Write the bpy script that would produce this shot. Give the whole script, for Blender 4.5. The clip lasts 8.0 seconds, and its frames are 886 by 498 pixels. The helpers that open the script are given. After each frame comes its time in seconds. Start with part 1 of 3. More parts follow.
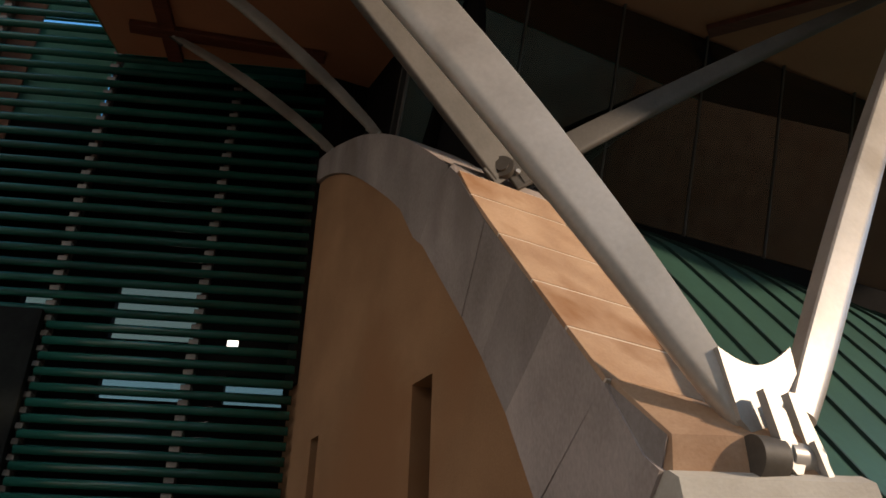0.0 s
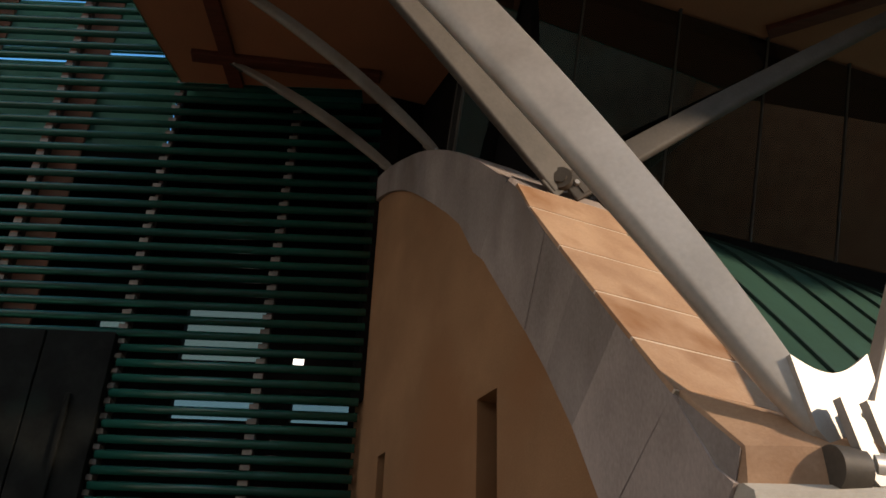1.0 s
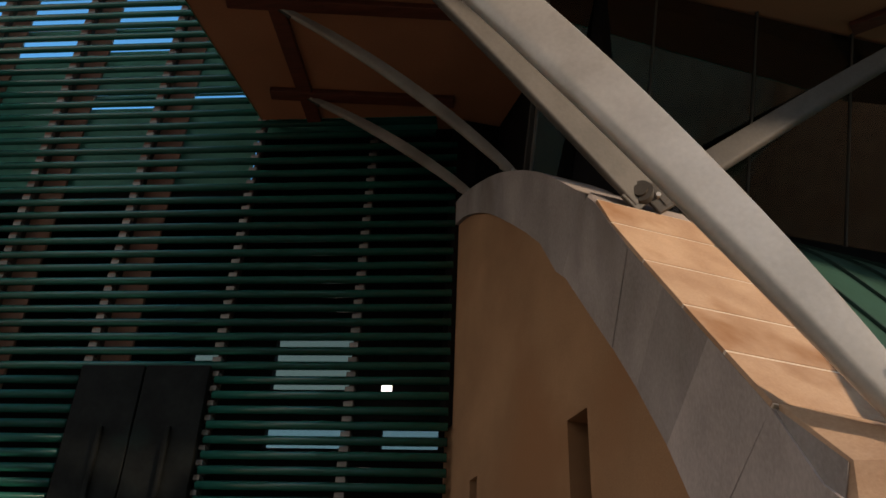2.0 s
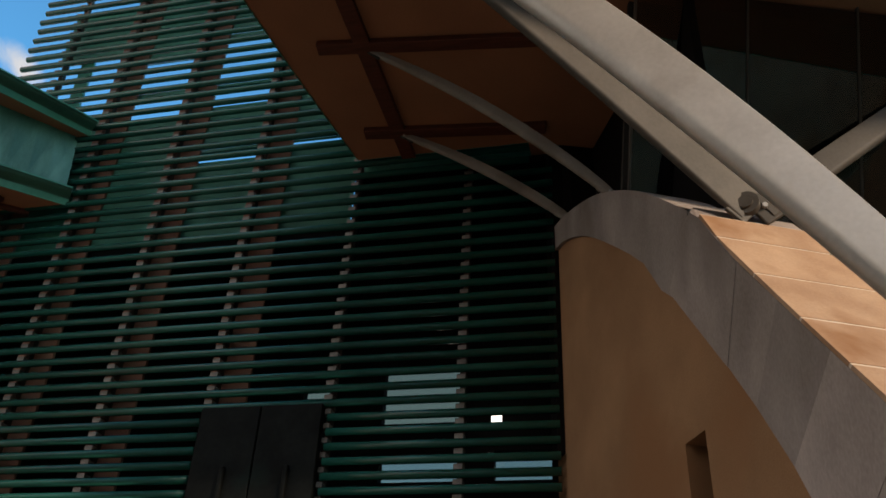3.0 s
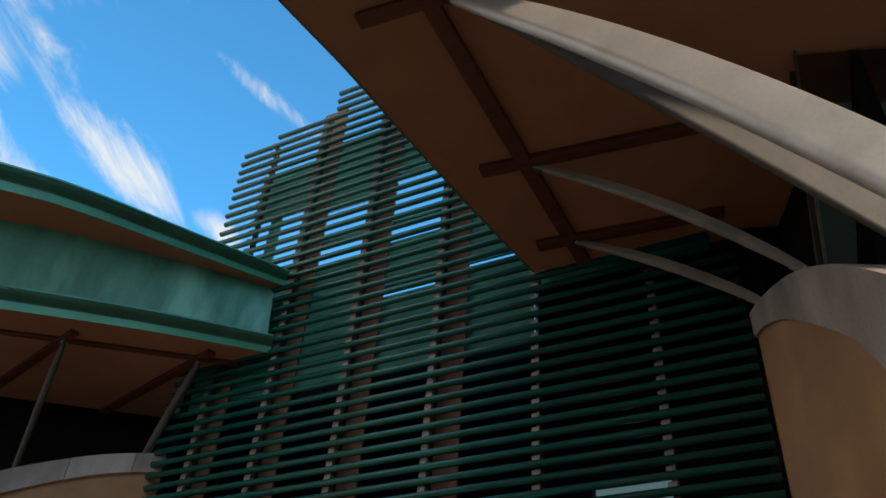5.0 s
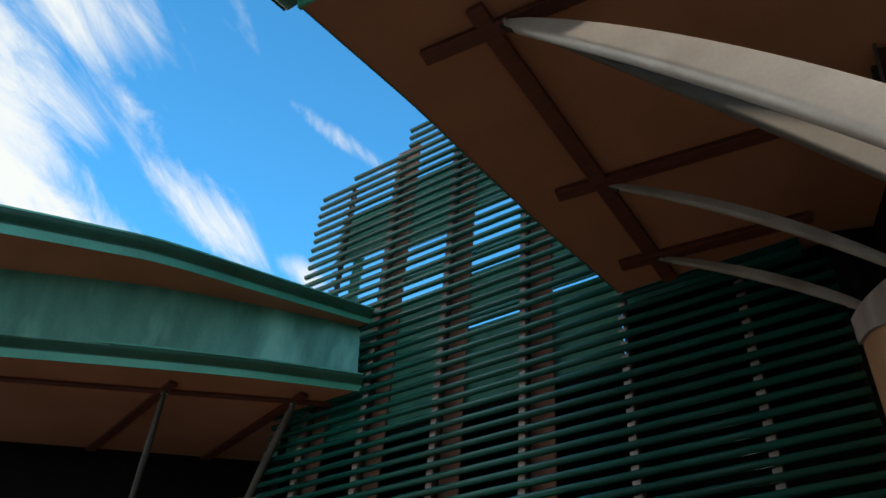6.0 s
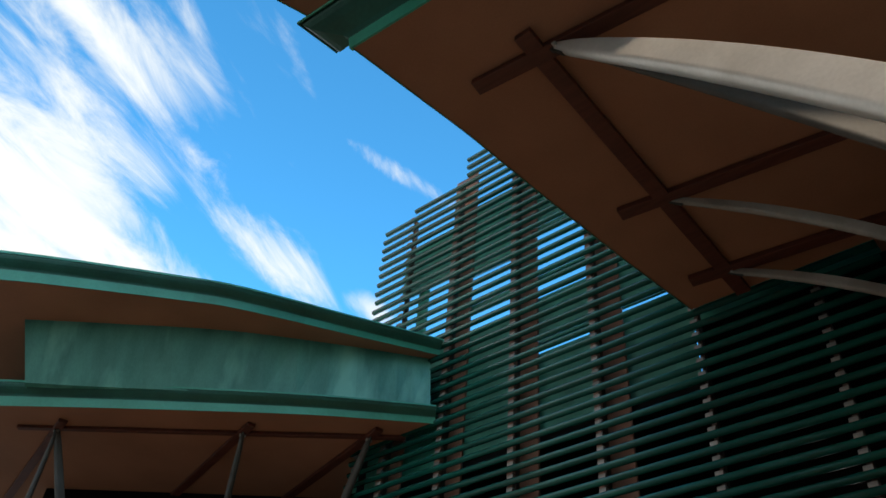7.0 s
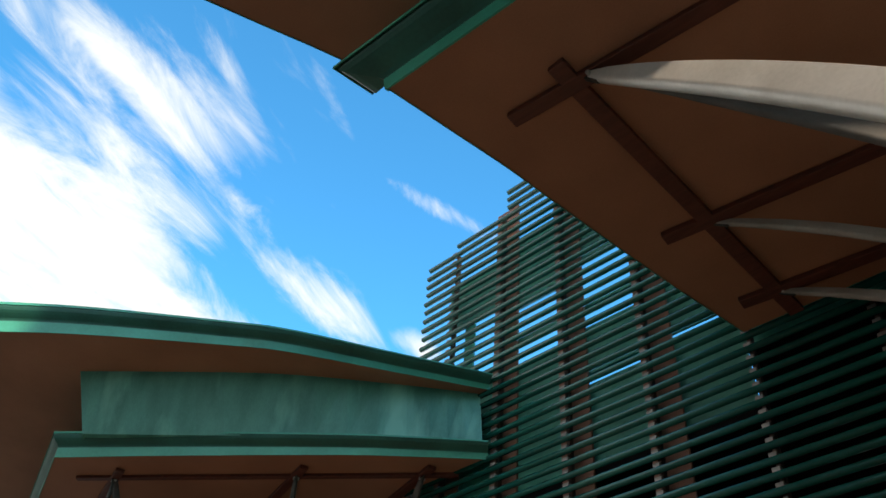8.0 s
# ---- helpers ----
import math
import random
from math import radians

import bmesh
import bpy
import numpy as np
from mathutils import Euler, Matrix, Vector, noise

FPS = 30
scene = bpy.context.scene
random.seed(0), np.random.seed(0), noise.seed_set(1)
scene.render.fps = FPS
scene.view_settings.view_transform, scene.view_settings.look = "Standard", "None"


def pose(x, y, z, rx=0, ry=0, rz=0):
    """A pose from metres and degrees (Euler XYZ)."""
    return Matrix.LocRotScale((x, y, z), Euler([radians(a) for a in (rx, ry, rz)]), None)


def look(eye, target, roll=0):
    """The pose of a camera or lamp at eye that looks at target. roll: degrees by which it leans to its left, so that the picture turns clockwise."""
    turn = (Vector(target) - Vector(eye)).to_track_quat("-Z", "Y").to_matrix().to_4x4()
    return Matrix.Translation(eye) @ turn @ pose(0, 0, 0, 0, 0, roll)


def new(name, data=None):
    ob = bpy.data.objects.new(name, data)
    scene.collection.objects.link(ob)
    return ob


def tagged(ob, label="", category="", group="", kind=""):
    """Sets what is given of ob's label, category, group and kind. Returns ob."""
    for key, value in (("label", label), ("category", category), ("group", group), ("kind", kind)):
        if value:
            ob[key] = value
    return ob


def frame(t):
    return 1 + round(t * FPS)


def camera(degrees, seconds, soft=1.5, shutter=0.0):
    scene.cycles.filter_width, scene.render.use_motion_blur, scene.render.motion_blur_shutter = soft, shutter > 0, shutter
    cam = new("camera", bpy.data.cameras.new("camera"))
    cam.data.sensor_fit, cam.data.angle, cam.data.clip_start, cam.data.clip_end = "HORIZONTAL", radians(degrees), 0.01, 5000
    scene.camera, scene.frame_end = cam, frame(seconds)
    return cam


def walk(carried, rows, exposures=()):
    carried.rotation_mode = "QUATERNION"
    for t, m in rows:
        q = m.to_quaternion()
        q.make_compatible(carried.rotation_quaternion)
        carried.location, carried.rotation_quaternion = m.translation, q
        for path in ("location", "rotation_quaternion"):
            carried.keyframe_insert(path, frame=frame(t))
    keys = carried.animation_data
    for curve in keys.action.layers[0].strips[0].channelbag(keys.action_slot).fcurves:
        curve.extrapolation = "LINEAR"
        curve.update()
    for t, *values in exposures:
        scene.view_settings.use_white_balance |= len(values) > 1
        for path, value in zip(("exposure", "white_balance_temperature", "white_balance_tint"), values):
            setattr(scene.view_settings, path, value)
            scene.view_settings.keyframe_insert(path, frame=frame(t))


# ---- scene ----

# ---- camera and walk ----
cam = camera(56.0, 8.0, soft=1.6)
EYE = (0.0, 0.0, 1.6)
PATH = [
    (0.0, 118.40, -1.32, -6.17),
    (0.5, 118.43, -1.53, -4.30),
    (1.0, 119.28, -1.78, -1.69),
    (1.5, 120.02, -1.95, 1.07),
    (3.0, 122.30, -2.55, 12.34),
    (3.5, 123.69, -2.85, 15.83),
    (4.0, 125.35, -3.10, 19.69),
    (4.5, 127.32, -3.40, 23.14),
    (5.0, 129.28, -3.61, 26.78),
    (6.5, 131.46, -3.89, 36.93),
    (7.0, 132.47, -3.95, 39.61),
    (7.5, 133.48, -3.95, 41.79),
    (8.0, 134.57, -3.97, 43.70),
]
walk(cam, [(r[0], pose(*EYE, r[1], r[2], r[3])) for r in PATH],
     exposures=[(0.0, -0.09, 8150, 14), (3.5, -0.04, 7900, 11), (5.0, 0.18, 7200, 7), (6.5, 0.30, 6900, 4), (8.0, 0.48, 7200, 5)])

# ---- world and sun ----
SUN_FROM = Vector((0.78, -0.50, 0.37)).normalized()
world = bpy.data.worlds.new("sky")
scene.world = world
world.use_nodes = True
wn = world.node_tree
sky = wn.nodes.new("ShaderNodeTexSky")
sky.sky_type = 'NISHITA'
sky.sun_disc = False
sky.sun_elevation = math.asin(SUN_FROM.z)
sky.sun_rotation = math.atan2(SUN_FROM.x, SUN_FROM.y)
sky.air_density, sky.dust_density, sky.ozone_density = 1.0, 0.2, 3.0


def wmath(op, a, b=0.0, c=0.0):
    n = wn.nodes.new("ShaderNodeMath")
    n.operation = op
    for i, v in enumerate((a, b, c)):
        if isinstance(v, (int, float)):
            n.inputs[i].default_value = v
        else:
            wn.links.new(v, n.inputs[i])
    return n.outputs[0]


def wnoise(across, along_, detail, rough, scale=1.0):
    v = wn.nodes.new("ShaderNodeCombineXYZ")
    wn.links.new(across, v.inputs[0])
    wn.links.new(along_, v.inputs[1])
    n = wn.nodes.new("ShaderNodeTexNoise")
    n.inputs["Scale"].default_value, n.inputs["Detail"].default_value, n.inputs["Roughness"].default_value = scale, detail, rough
    n.inputs["Distortion"].default_value = 0.6
    wn.links.new(v.outputs[0], n.inputs["Vector"])
    return n.outputs[0]


# high streaky cloud on a flat layer, thickening towards the west
co = wn.nodes.new("ShaderNodeTexCoord")
sep = wn.nodes.new("ShaderNodeSeparateXYZ")
wn.links.new(co.outputs["Generated"], sep.inputs[0])
height = wmath('MAXIMUM', sep.outputs[2], 0.12)
layer_u = wmath('DIVIDE', sep.outputs[0], height)
layer_v = wmath('DIVIDE', sep.outputs[1], height)
across = wmath('MULTIPLY_ADD', layer_u, 0.957, wmath('MULTIPLY', layer_v, 0.29))
lengthways = wmath('MULTIPLY_ADD', layer_v, 0.957, wmath('MULTIPLY', layer_u, -0.29))
streak = wnoise(wmath('MULTIPLY', across, 11.0), wmath('MULTIPLY', lengthways, 3.4), 10, 0.66)
clump = wnoise(wmath('MULTIPLY', across, 3.2), wmath('MULTIPLY', lengthways, 2.2), 3, 0.5)
cover = wn.nodes.new("ShaderNodeMapRange")
cover.inputs[1].default_value, cover.inputs[2].default_value = -0.93, -1.05
cover.inputs[3].default_value, cover.inputs[4].default_value = -0.225, 0.32
wn.links.new(across, cover.inputs[0])
# Unseen southern cloud, added to throw whiter light onto the fronts.
south_fill = wn.nodes.new("ShaderNodeMapRange")
south_fill.inputs[1].default_value, south_fill.inputs[2].default_value = -0.15, -1.0
south_fill.inputs[3].default_value, south_fill.inputs[4].default_value = 0.0, 0.42
wn.links.new(layer_v, south_fill.inputs[0])
thick = wmath('ADD', cover.outputs[0], south_fill.outputs[0])
# long streaks and loose wisps east of the bank: place, reach across and along, lean, density
for a0, l0, sa, sl, lean, lift in ((-0.89, 0.47, 0.125, 0.36, -0.22, 0.36), (-0.80, 0.52, 0.13, 0.22, -0.1, 0.10), (-0.77, 0.43, 0.055, 0.26, -0.05, 0.32), (-0.71, 0.48, 0.045, 0.21, -0.1, 0.27), (-0.655, 0.47, 0.03, 0.18, -0.2, 0.16),
                                   (-0.82, 0.71, 0.07, 0.16, 0.0, 0.13), (-0.785, 0.94, 0.095, 0.19, 0.1, 0.42), (-0.485, 0.79, 0.032, 0.12, 0.5, 0.33), (-0.69, 1.10, 0.05, 0.09, 0.0, 0.5),
                                   (-0.53, 0.55, 0.02, 0.11, -0.2, 0.18)):
    dl = wmath('ADD', lengthways, -l0)
    da = wmath('DIVIDE', wmath('ADD', wmath('MULTIPLY_ADD', dl, -lean, across), -a0), sa)
    dl = wmath('DIVIDE', dl, sl)
    gone = wmath('ADD', wmath('MULTIPLY', da, da), wmath('MULTIPLY', dl, dl))
    thick = wmath('ADD', thick, wmath('MULTIPLY', wmath('MAXIMUM', wmath('SUBTRACT', 1.0, gone), 0.0), lift))
amount = wmath('ADD', wmath('ADD', wmath('MULTIPLY', streak, 1.0), wmath('MULTIPLY', clump, 0.45)), thick)
veil = wn.nodes.new("ShaderNodeMapRange")
veil.interpolation_type = 'SMOOTHSTEP'
veil.inputs[1].default_value, veil.inputs[2].default_value = 0.60, 1.08
wn.links.new(amount, veil.inputs[0])
blue = wn.nodes.new("ShaderNodeMix")
blue.data_type, blue.blend_type = 'RGBA', 'MULTIPLY'
blue.inputs[0].default_value = 1.0
wn.links.new(sky.outputs[0], blue.inputs[6])
blue.inputs[7].default_value = (0.78, 2.25, 2.80, 1)
cloud = wn.nodes.new("ShaderNodeMix")
cloud.data_type = 'RGBA'
wn.links.new(veil.outputs[0], cloud.inputs[0])
wn.links.new(blue.outputs[2], cloud.inputs[6])
cloud.inputs[7].default_value = (6.3, 6.55, 7.0, 1)
wn.links.new(cloud.outputs[2], wn.nodes["Background"].inputs[0])
wn.nodes["Background"].inputs[1].default_value = 0.125
sun = new("sun", bpy.data.lights.new("sun", 'SUN'))
sun.data.energy, sun.data.angle, sun.data.color = 3.0, radians(2.0), (1.0, 0.88, 0.76)
sun.matrix_world = look(SUN_FROM * 50, (0, 0, 0))


# ---- materials ----
def material(name, dark, light, scale=3.0, rough=0.6, metal=0.0, bump=0.2, fine=40.0, stretch=(1, 1, 1),
             vary=0.0, spot=None, spot_at=0.6, island=False):
    """Two scales of noise between two colours, a fine relief, and a change from piece to piece."""
    m = bpy.data.materials.new(name)
    m.use_nodes = True
    nt = m.node_tree
    b = nt.nodes["Principled BSDF"]
    co = nt.nodes.new("ShaderNodeTexCoord")
    mp = nt.nodes.new("ShaderNodeMapping")
    mp.inputs["Scale"].default_value = stretch
    nt.links.new(co.outputs["Object"], mp.inputs[0])
    def tex(s, d):
        n = nt.nodes.new("ShaderNodeTexNoise")
        n.inputs["Scale"].default_value, n.inputs["Detail"].default_value = s, d
        nt.links.new(mp.outputs[0], n.inputs["Vector"])
        return n
    big, small = tex(scale, 5), tex(fine, 3)
    mix = nt.nodes.new("ShaderNodeMath")
    mix.operation = 'MULTIPLY_ADD'
    nt.links.new(small.outputs[0], mix.inputs[0])
    mix.inputs[1].default_value = 0.35
    nt.links.new(big.outputs[0], mix.inputs[2])
    ramp = nt.nodes.new("ShaderNodeMapRange")
    ramp.inputs[1].default_value, ramp.inputs[2].default_value = 0.45, 0.92
    nt.links.new(mix.outputs[0], ramp.inputs[0])
    col = nt.nodes.new("ShaderNodeMix")
    col.data_type = 'RGBA'
    col.inputs[6].default_value, col.inputs[7].default_value = (*dark, 1), (*light, 1)
    nt.links.new(ramp.outputs[0], col.inputs[0])
    out = col.outputs[2]
    if spot:
        st = tex(scale * 0.45, 6)
        sr = nt.nodes.new("ShaderNodeMapRange")
        sr.inputs[1].default_value, sr.inputs[2].default_value = spot_at, spot_at + 0.12
        nt.links.new(st.outputs[0], sr.inputs[0])
        sm = nt.nodes.new("ShaderNodeMix")
        sm.data_type = 'RGBA'
        sm.inputs[7].default_value = (*spot, 1)
        nt.links.new(sr.outputs[0], sm.inputs[0])
        nt.links.new(out, sm.inputs[6])
        out = sm.outputs[2]
    if vary:
        if island:
            inf = nt.nodes.new("ShaderNodeNewGeometry").outputs["Random Per Island"]
        else:
            inf = nt.nodes.new("ShaderNodeObjectInfo").outputs["Random"]
        vr = nt.nodes.new("ShaderNodeMapRange")
        vr.inputs[3].default_value, vr.inputs[4].default_value = 1 - vary, 1 + vary
        nt.links.new(inf, vr.inputs[0])
        hs = nt.nodes.new("ShaderNodeHueSaturation")
        nt.links.new(vr.outputs[0], hs.inputs["Value"])
        nt.links.new(out, hs.inputs["Color"])
        out = hs.outputs[0]
    nt.links.new(out, b.inputs["Base Color"])
    b.inputs["Roughness"].default_value, b.inputs["Metallic"].default_value = rough, metal
    if bump:
        bp = nt.nodes.new("ShaderNodeBump")
        bp.inputs["Strength"].default_value, bp.inputs["Distance"].default_value = bump, 0.02
        nt.links.new(mix.outputs[0], bp.inputs["Height"])
        nt.links.new(bp.outputs[0], b.inputs["Normal"])
    return m


COPPER = material("patina_copper", (0.018, 0.185, 0.126), (0.046, 0.32, 0.218), 1.4, 0.5, 0.0, 0.12, 30, vary=0.12,
                  spot=(0.075, 0.28, 0.22), spot_at=0.60)
PATINA = material("streaked_patina", (0.052, 0.22, 0.165), (0.115, 0.37, 0.28), 1.1, 0.55, 0.0, 0.15, 22, (2.0, 2.0, 0.55), vary=0.05,
                  spot=(0.20, 0.52, 0.40), spot_at=0.53)
TUBE = material("green_tube", (0.005, 0.068, 0.053), (0.012, 0.128, 0.099), 1.2, 0.24, 0.0, 0.05, 30, (0.25, 1, 1), vary=0.18)
FASCIA = material("green_fascia", (0.04, 0.30, 0.195), (0.075, 0.44, 0.30), 1.0, 0.42, 0.0, 0.05, 18, vary=0.08)
# Darker copy of the fascia green: shade on the cove's underside put into colour.
COVE_SHADE = material("shaded_cove_green", (0.016, 0.095, 0.068), (0.030, 0.165, 0.118), 1.2, 0.5, 0.0, 0.05, 20, vary=0.08)
ROOF = material("green_roof_pan", (0.014, 0.066, 0.046), (0.030, 0.108, 0.078), 0.9, 0.55, 0.0, 0.05, 14, vary=0.07)
SEAM = material("roof_seam", (0.008, 0.03, 0.024), (0.015, 0.05, 0.04), 2, 0.6)
STUCCO = material("tan_stucco", (0.32, 0.165, 0.084), (0.48, 0.262, 0.140), 0.9, 0.9, 0, 0.25, 70,
                  spot=(0.36, 0.17, 0.08), spot_at=0.54)
SOFFIT = material("soffit_board", (0.36, 0.152, 0.080), (0.48, 0.212, 0.116), 0.7, 0.75, 0, 0.1, 50)
BEAM = material("dark_red_beam", (0.10, 0.026, 0.015), (0.17, 0.046, 0.026), 3, 0.55, 0, 0.15, 40, (1, 6, 1))
STONE = material("grey_sandstone", (0.27, 0.22, 0.20), (0.50, 0.42, 0.39), 1.6, 0.85, 0, 0.4, 50, (1, 1, 0.5), vary=0.22,
                 spot=(0.24, 0.19, 0.17), spot_at=0.60)
SLAB = material("warm_sandstone", (0.45, 0.265, 0.165), (0.64, 0.42, 0.28), 1.8, 0.8, 0, 0.3, 45, vary=0.06,
                spot=(0.36, 0.175, 0.085), spot_at=0.53)
STEEL = material("pale_painted_steel", (0.48, 0.43, 0.385), (0.65, 0.59, 0.54), 1.6, 0.36, 0.35, 0.06, 26,
                 spot=(0.34, 0.28, 0.23), spot_at=0.62)
# Darker copy of STEEL with canopy shade in its colour; the spots are smears.
STEEL_SHADED = material("shaded_steel", (0.26, 0.215, 0.18), (0.38, 0.325, 0.28), 2.0, 0.55, 0.05, 0.08, 30,
                     spot=(0.22, 0.18, 0.15), spot_at=0.6)
# Darkest steel: shade put into the colour of struts and bosses; mullions share it.
DIM = material("deep_shade_steel", (0.066, 0.056, 0.047), (0.118, 0.100, 0.086), 2.0, 0.6, 0.05, 0.08, 30)
BRIGHT = material("brushed_steel", (0.42, 0.395, 0.375), (0.55, 0.525, 0.50), 3, 0.42, 0.35, 0.05, 50)
DARKSTEEL = material("dark_bracket", (0.04, 0.035, 0.03), (0.09, 0.08, 0.07), 5, 0.5, 0.5)
CLIP = material("zinc_clip", (0.17, 0.15, 0.135), (0.29, 0.255, 0.23), 9, 0.5, 0.4, vary=0.2)
POST = material("brown_post", (0.055, 0.028, 0.018), (0.10, 0.05, 0.032), 2, 0.7)
BROWN = material("brown_cladding", (0.25, 0.11, 0.07), (0.36, 0.165, 0.105), 1.5, 0.75, 0, 0.1, 30, vary=0.1)
# Near-black: deep shade of hall, recesses and sill put into the colour.
DARK = material("deep_shade_black", (0.006, 0.005, 0.005), (0.012, 0.010, 0.010), 2, 0.8)
PANEL = material("blackened_metal", (0.006, 0.007, 0.007), (0.016, 0.019, 0.018), 2.5, 0.7, 0.0, 0.25, 16,
                 spot=(0.011, 0.021, 0.019), spot_at=0.6)
FRAME = material("dark_frame", (0.010, 0.009, 0.009), (0.020, 0.018, 0.017), 4, 0.5, 0.3)
BACKING = material("grey_backing", (0.035, 0.031, 0.028), (0.06, 0.054, 0.049), 1.2, 0.85, 0, 0.1, 30, (1, 1, 0.3))
MORTAR = material("pale_mortar", (0.70, 0.56, 0.44), (0.82, 0.70, 0.58), 6, 0.9)
PAVING = material("paving", (0.13, 0.10, 0.07), (0.20, 0.155, 0.11), 0.8, 0.85, 0, 0.2, 25)
PALE = material("pale_limestone", (0.50, 0.45, 0.39), (0.66, 0.61, 0.54), 2.2, 0.85, 0, 0.3, 45, spot=(0.42, 0.36, 0.30), spot_at=0.6)
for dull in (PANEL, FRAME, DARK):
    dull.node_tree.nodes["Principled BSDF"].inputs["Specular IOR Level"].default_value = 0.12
CEIL = material("room_plaster", (0.68, 0.60, 0.50), (0.80, 0.72, 0.62), 1, 0.9)


def glass_material(name, tint, rough=0.02, ior=1.5):
    m = bpy.data.materials.new(name)
    m.use_nodes = True
    b = m.node_tree.nodes["Principled BSDF"]
    b.inputs["Base Color"].default_value = (*tint, 1)
    b.inputs["Roughness"].default_value = rough
    b.inputs["IOR"].default_value = ior
    b.inputs["Transmission Weight"].default_value = 1.0
    return m


GLASS = glass_material("smoked_glass", (0.14, 0.13, 0.12), 0.02, 1.85)


# ---- mesh helpers ----
def mesh_ob(name, bm, mat, parent=None, label="", smooth=False):
    bmesh.ops.recalc_face_normals(bm, faces=bm.faces)
    me = bpy.data.meshes.new(name)
    bm.to_mesh(me)
    bm.free()
    me.materials.append(mat)
    if smooth:
        me.shade_smooth()
    ob = new(name, me)
    if parent:
        ob.parent = parent
    return tagged(ob, label)


def part(name, bm, mat, parent, label="", smooth=False):
    return mesh_ob(name, bm, mat, parent, label, smooth)


def thing(name, label, category, group="", kind=""):
    return tagged(new(name), label, category, group, kind)


def quad_box(bm, frame_m, x0, x1, y0, y1, z0, z1, bevel=0.0):
    """A box in the axes of the matrix frame_m."""
    vs = [bm.verts.new(frame_m @ Vector((x, y, z))) for z in (z0, z1) for y in (y0, y1) for x in (x0, x1)]
    fs = [bm.faces.new([vs[i] for i in f]) for f in
          ((0, 2, 3, 1), (4, 5, 7, 6), (0, 1, 5, 4), (2, 6, 7, 3), (0, 4, 6, 2), (1, 3, 7, 5))]
    if bevel:
        es = list({e for f in fs for e in f.edges})
        bmesh.ops.bevel(bm, geom=es, offset=bevel, segments=2, affect='EDGES', profile=0.5)


def box(x0, x1, y0, y1, z0, z1, bevel=0.0, m=Matrix()):
    bm = bmesh.new()
    quad_box(bm, m, x0, x1, y0, y1, z0, z1, bevel)
    return bm


def prism(points, z0, z1, bm=None):
    """A flat polygon given in plan, raised from z0 to z1."""
    bm = bm or bmesh.new()
    a = [bm.verts.new((p[0], p[1], z0)) for p in points]
    b = [bm.verts.new((p[0], p[1], z1)) for p in points]
    bm.faces.new(a)
    bm.faces.new(b[::-1])
    for i in range(len(a)):
        j = (i + 1) % len(a)
        bm.faces.new((a[i], a[j], b[j], b[i]))
    return bm


def smooth_line(points, n=8):
    """A Catmull-Rom line through the points."""
    ps = [Vector(p) for p in points]
    ps = [2 * ps[0] - ps[1], *ps, 2 * ps[-1] - ps[-2]]
    out = []
    for i in range(1, len(ps) - 2):
        for k in range(n):
            t = k / n
            a, b, c, d = ps[i - 1:i + 3]
            out.append(0.5 * ((2 * b) + (c - a) * t + (2 * a - 5 * b + 4 * c - d) * t * t + (3 * b - a - 3 * c + d) * t ** 3))
    return out + [ps[-2]]


def sweep(line, profile, out_side, bm=None, highs=None):
    """Sweeps a closed profile of (out, up) along a plan line with mitred corners; out_side is +1 to the left of the line, -1 to its right."""
    bm = bm or bmesh.new()
    rings = []
    for i, p in enumerate(line):
        d0 = (line[i] - line[i - 1]).normalized() if i else None
        d1 = (line[i + 1] - line[i]).normalized() if i < len(line) - 1 else None
        d0, d1 = d0 or d1, d1 or d0
        n0, n1 = Vector((-d0.y, d0.x, 0)), Vector((-d1.y, d1.x, 0))
        n = (n0 + n1).normalized()
        n = n / max(0.3, n.dot(n1)) * out_side
        h = highs[i] if highs else 1.0
        rings.append([bm.verts.new(p + n * o + Vector((0, 0, u * h))) for o, u in profile])
    k = len(profile)
    for a, b in zip(rings, rings[1:]):
        for i in range(k):
            bm.faces.new((a[i], a[(i + 1) % k], b[(i + 1) % k], b[i]))
    bm.faces.new(rings[0])
    bm.faces.new(rings[-1][::-1])
    return bm


def tube(a, b, r, sides=12, bm=None, r2=None):
    bm = bm or bmesh.new()
    a, b = Vector(a), Vector(b)
    m = (b - a).to_track_quat('Z', 'Y').to_matrix()
    ra = [bm.verts.new(a + m @ Vector((r * math.cos(t), r * math.sin(t), 0))) for t in [2 * math.pi * i / sides for i in range(sides)]]
    q = r if r2 is None else r2
    rb = [bm.verts.new(b + m @ Vector((q * math.cos(t), q * math.sin(t), 0))) for t in [2 * math.pi * i / sides for i in range(sides)]]
    for i in range(sides):
        bm.faces.new((ra[i], ra[(i + 1) % sides], rb[(i + 1) % sides], rb[i]))
    bm.faces.new(ra[::-1])
    bm.faces.new(rb)
    return bm


def axes(origin, along, up=(0, 0, 1)):
    """A frame with x along the given way, z as near up as it can be."""
    x = Vector(along).normalized()
    y = Vector(up).cross(x).normalized()
    z = x.cross(y)
    m = Matrix((x, y, z)).transposed().to_4x4()
    m.translation = Vector(origin)
    return m


# ---- ground ----
ground = mesh_ob("ground", prism([(-900, -900), (900, -900), (900, 900), (-900, 900)], -0.3, 0.0), PAVING)
tagged(ground, "pale paved forecourt running out to the horizon", "ground", kind="structure")

# ---- tower: tube screen on posts, cladding panels behind ----
WALL_Y = 10.0
LEFT_X, RIGHT_X = -11.35, -0.86
POSTS = [-2.15, -3.98, -5.76, -7.46, -9.08, -10.52]


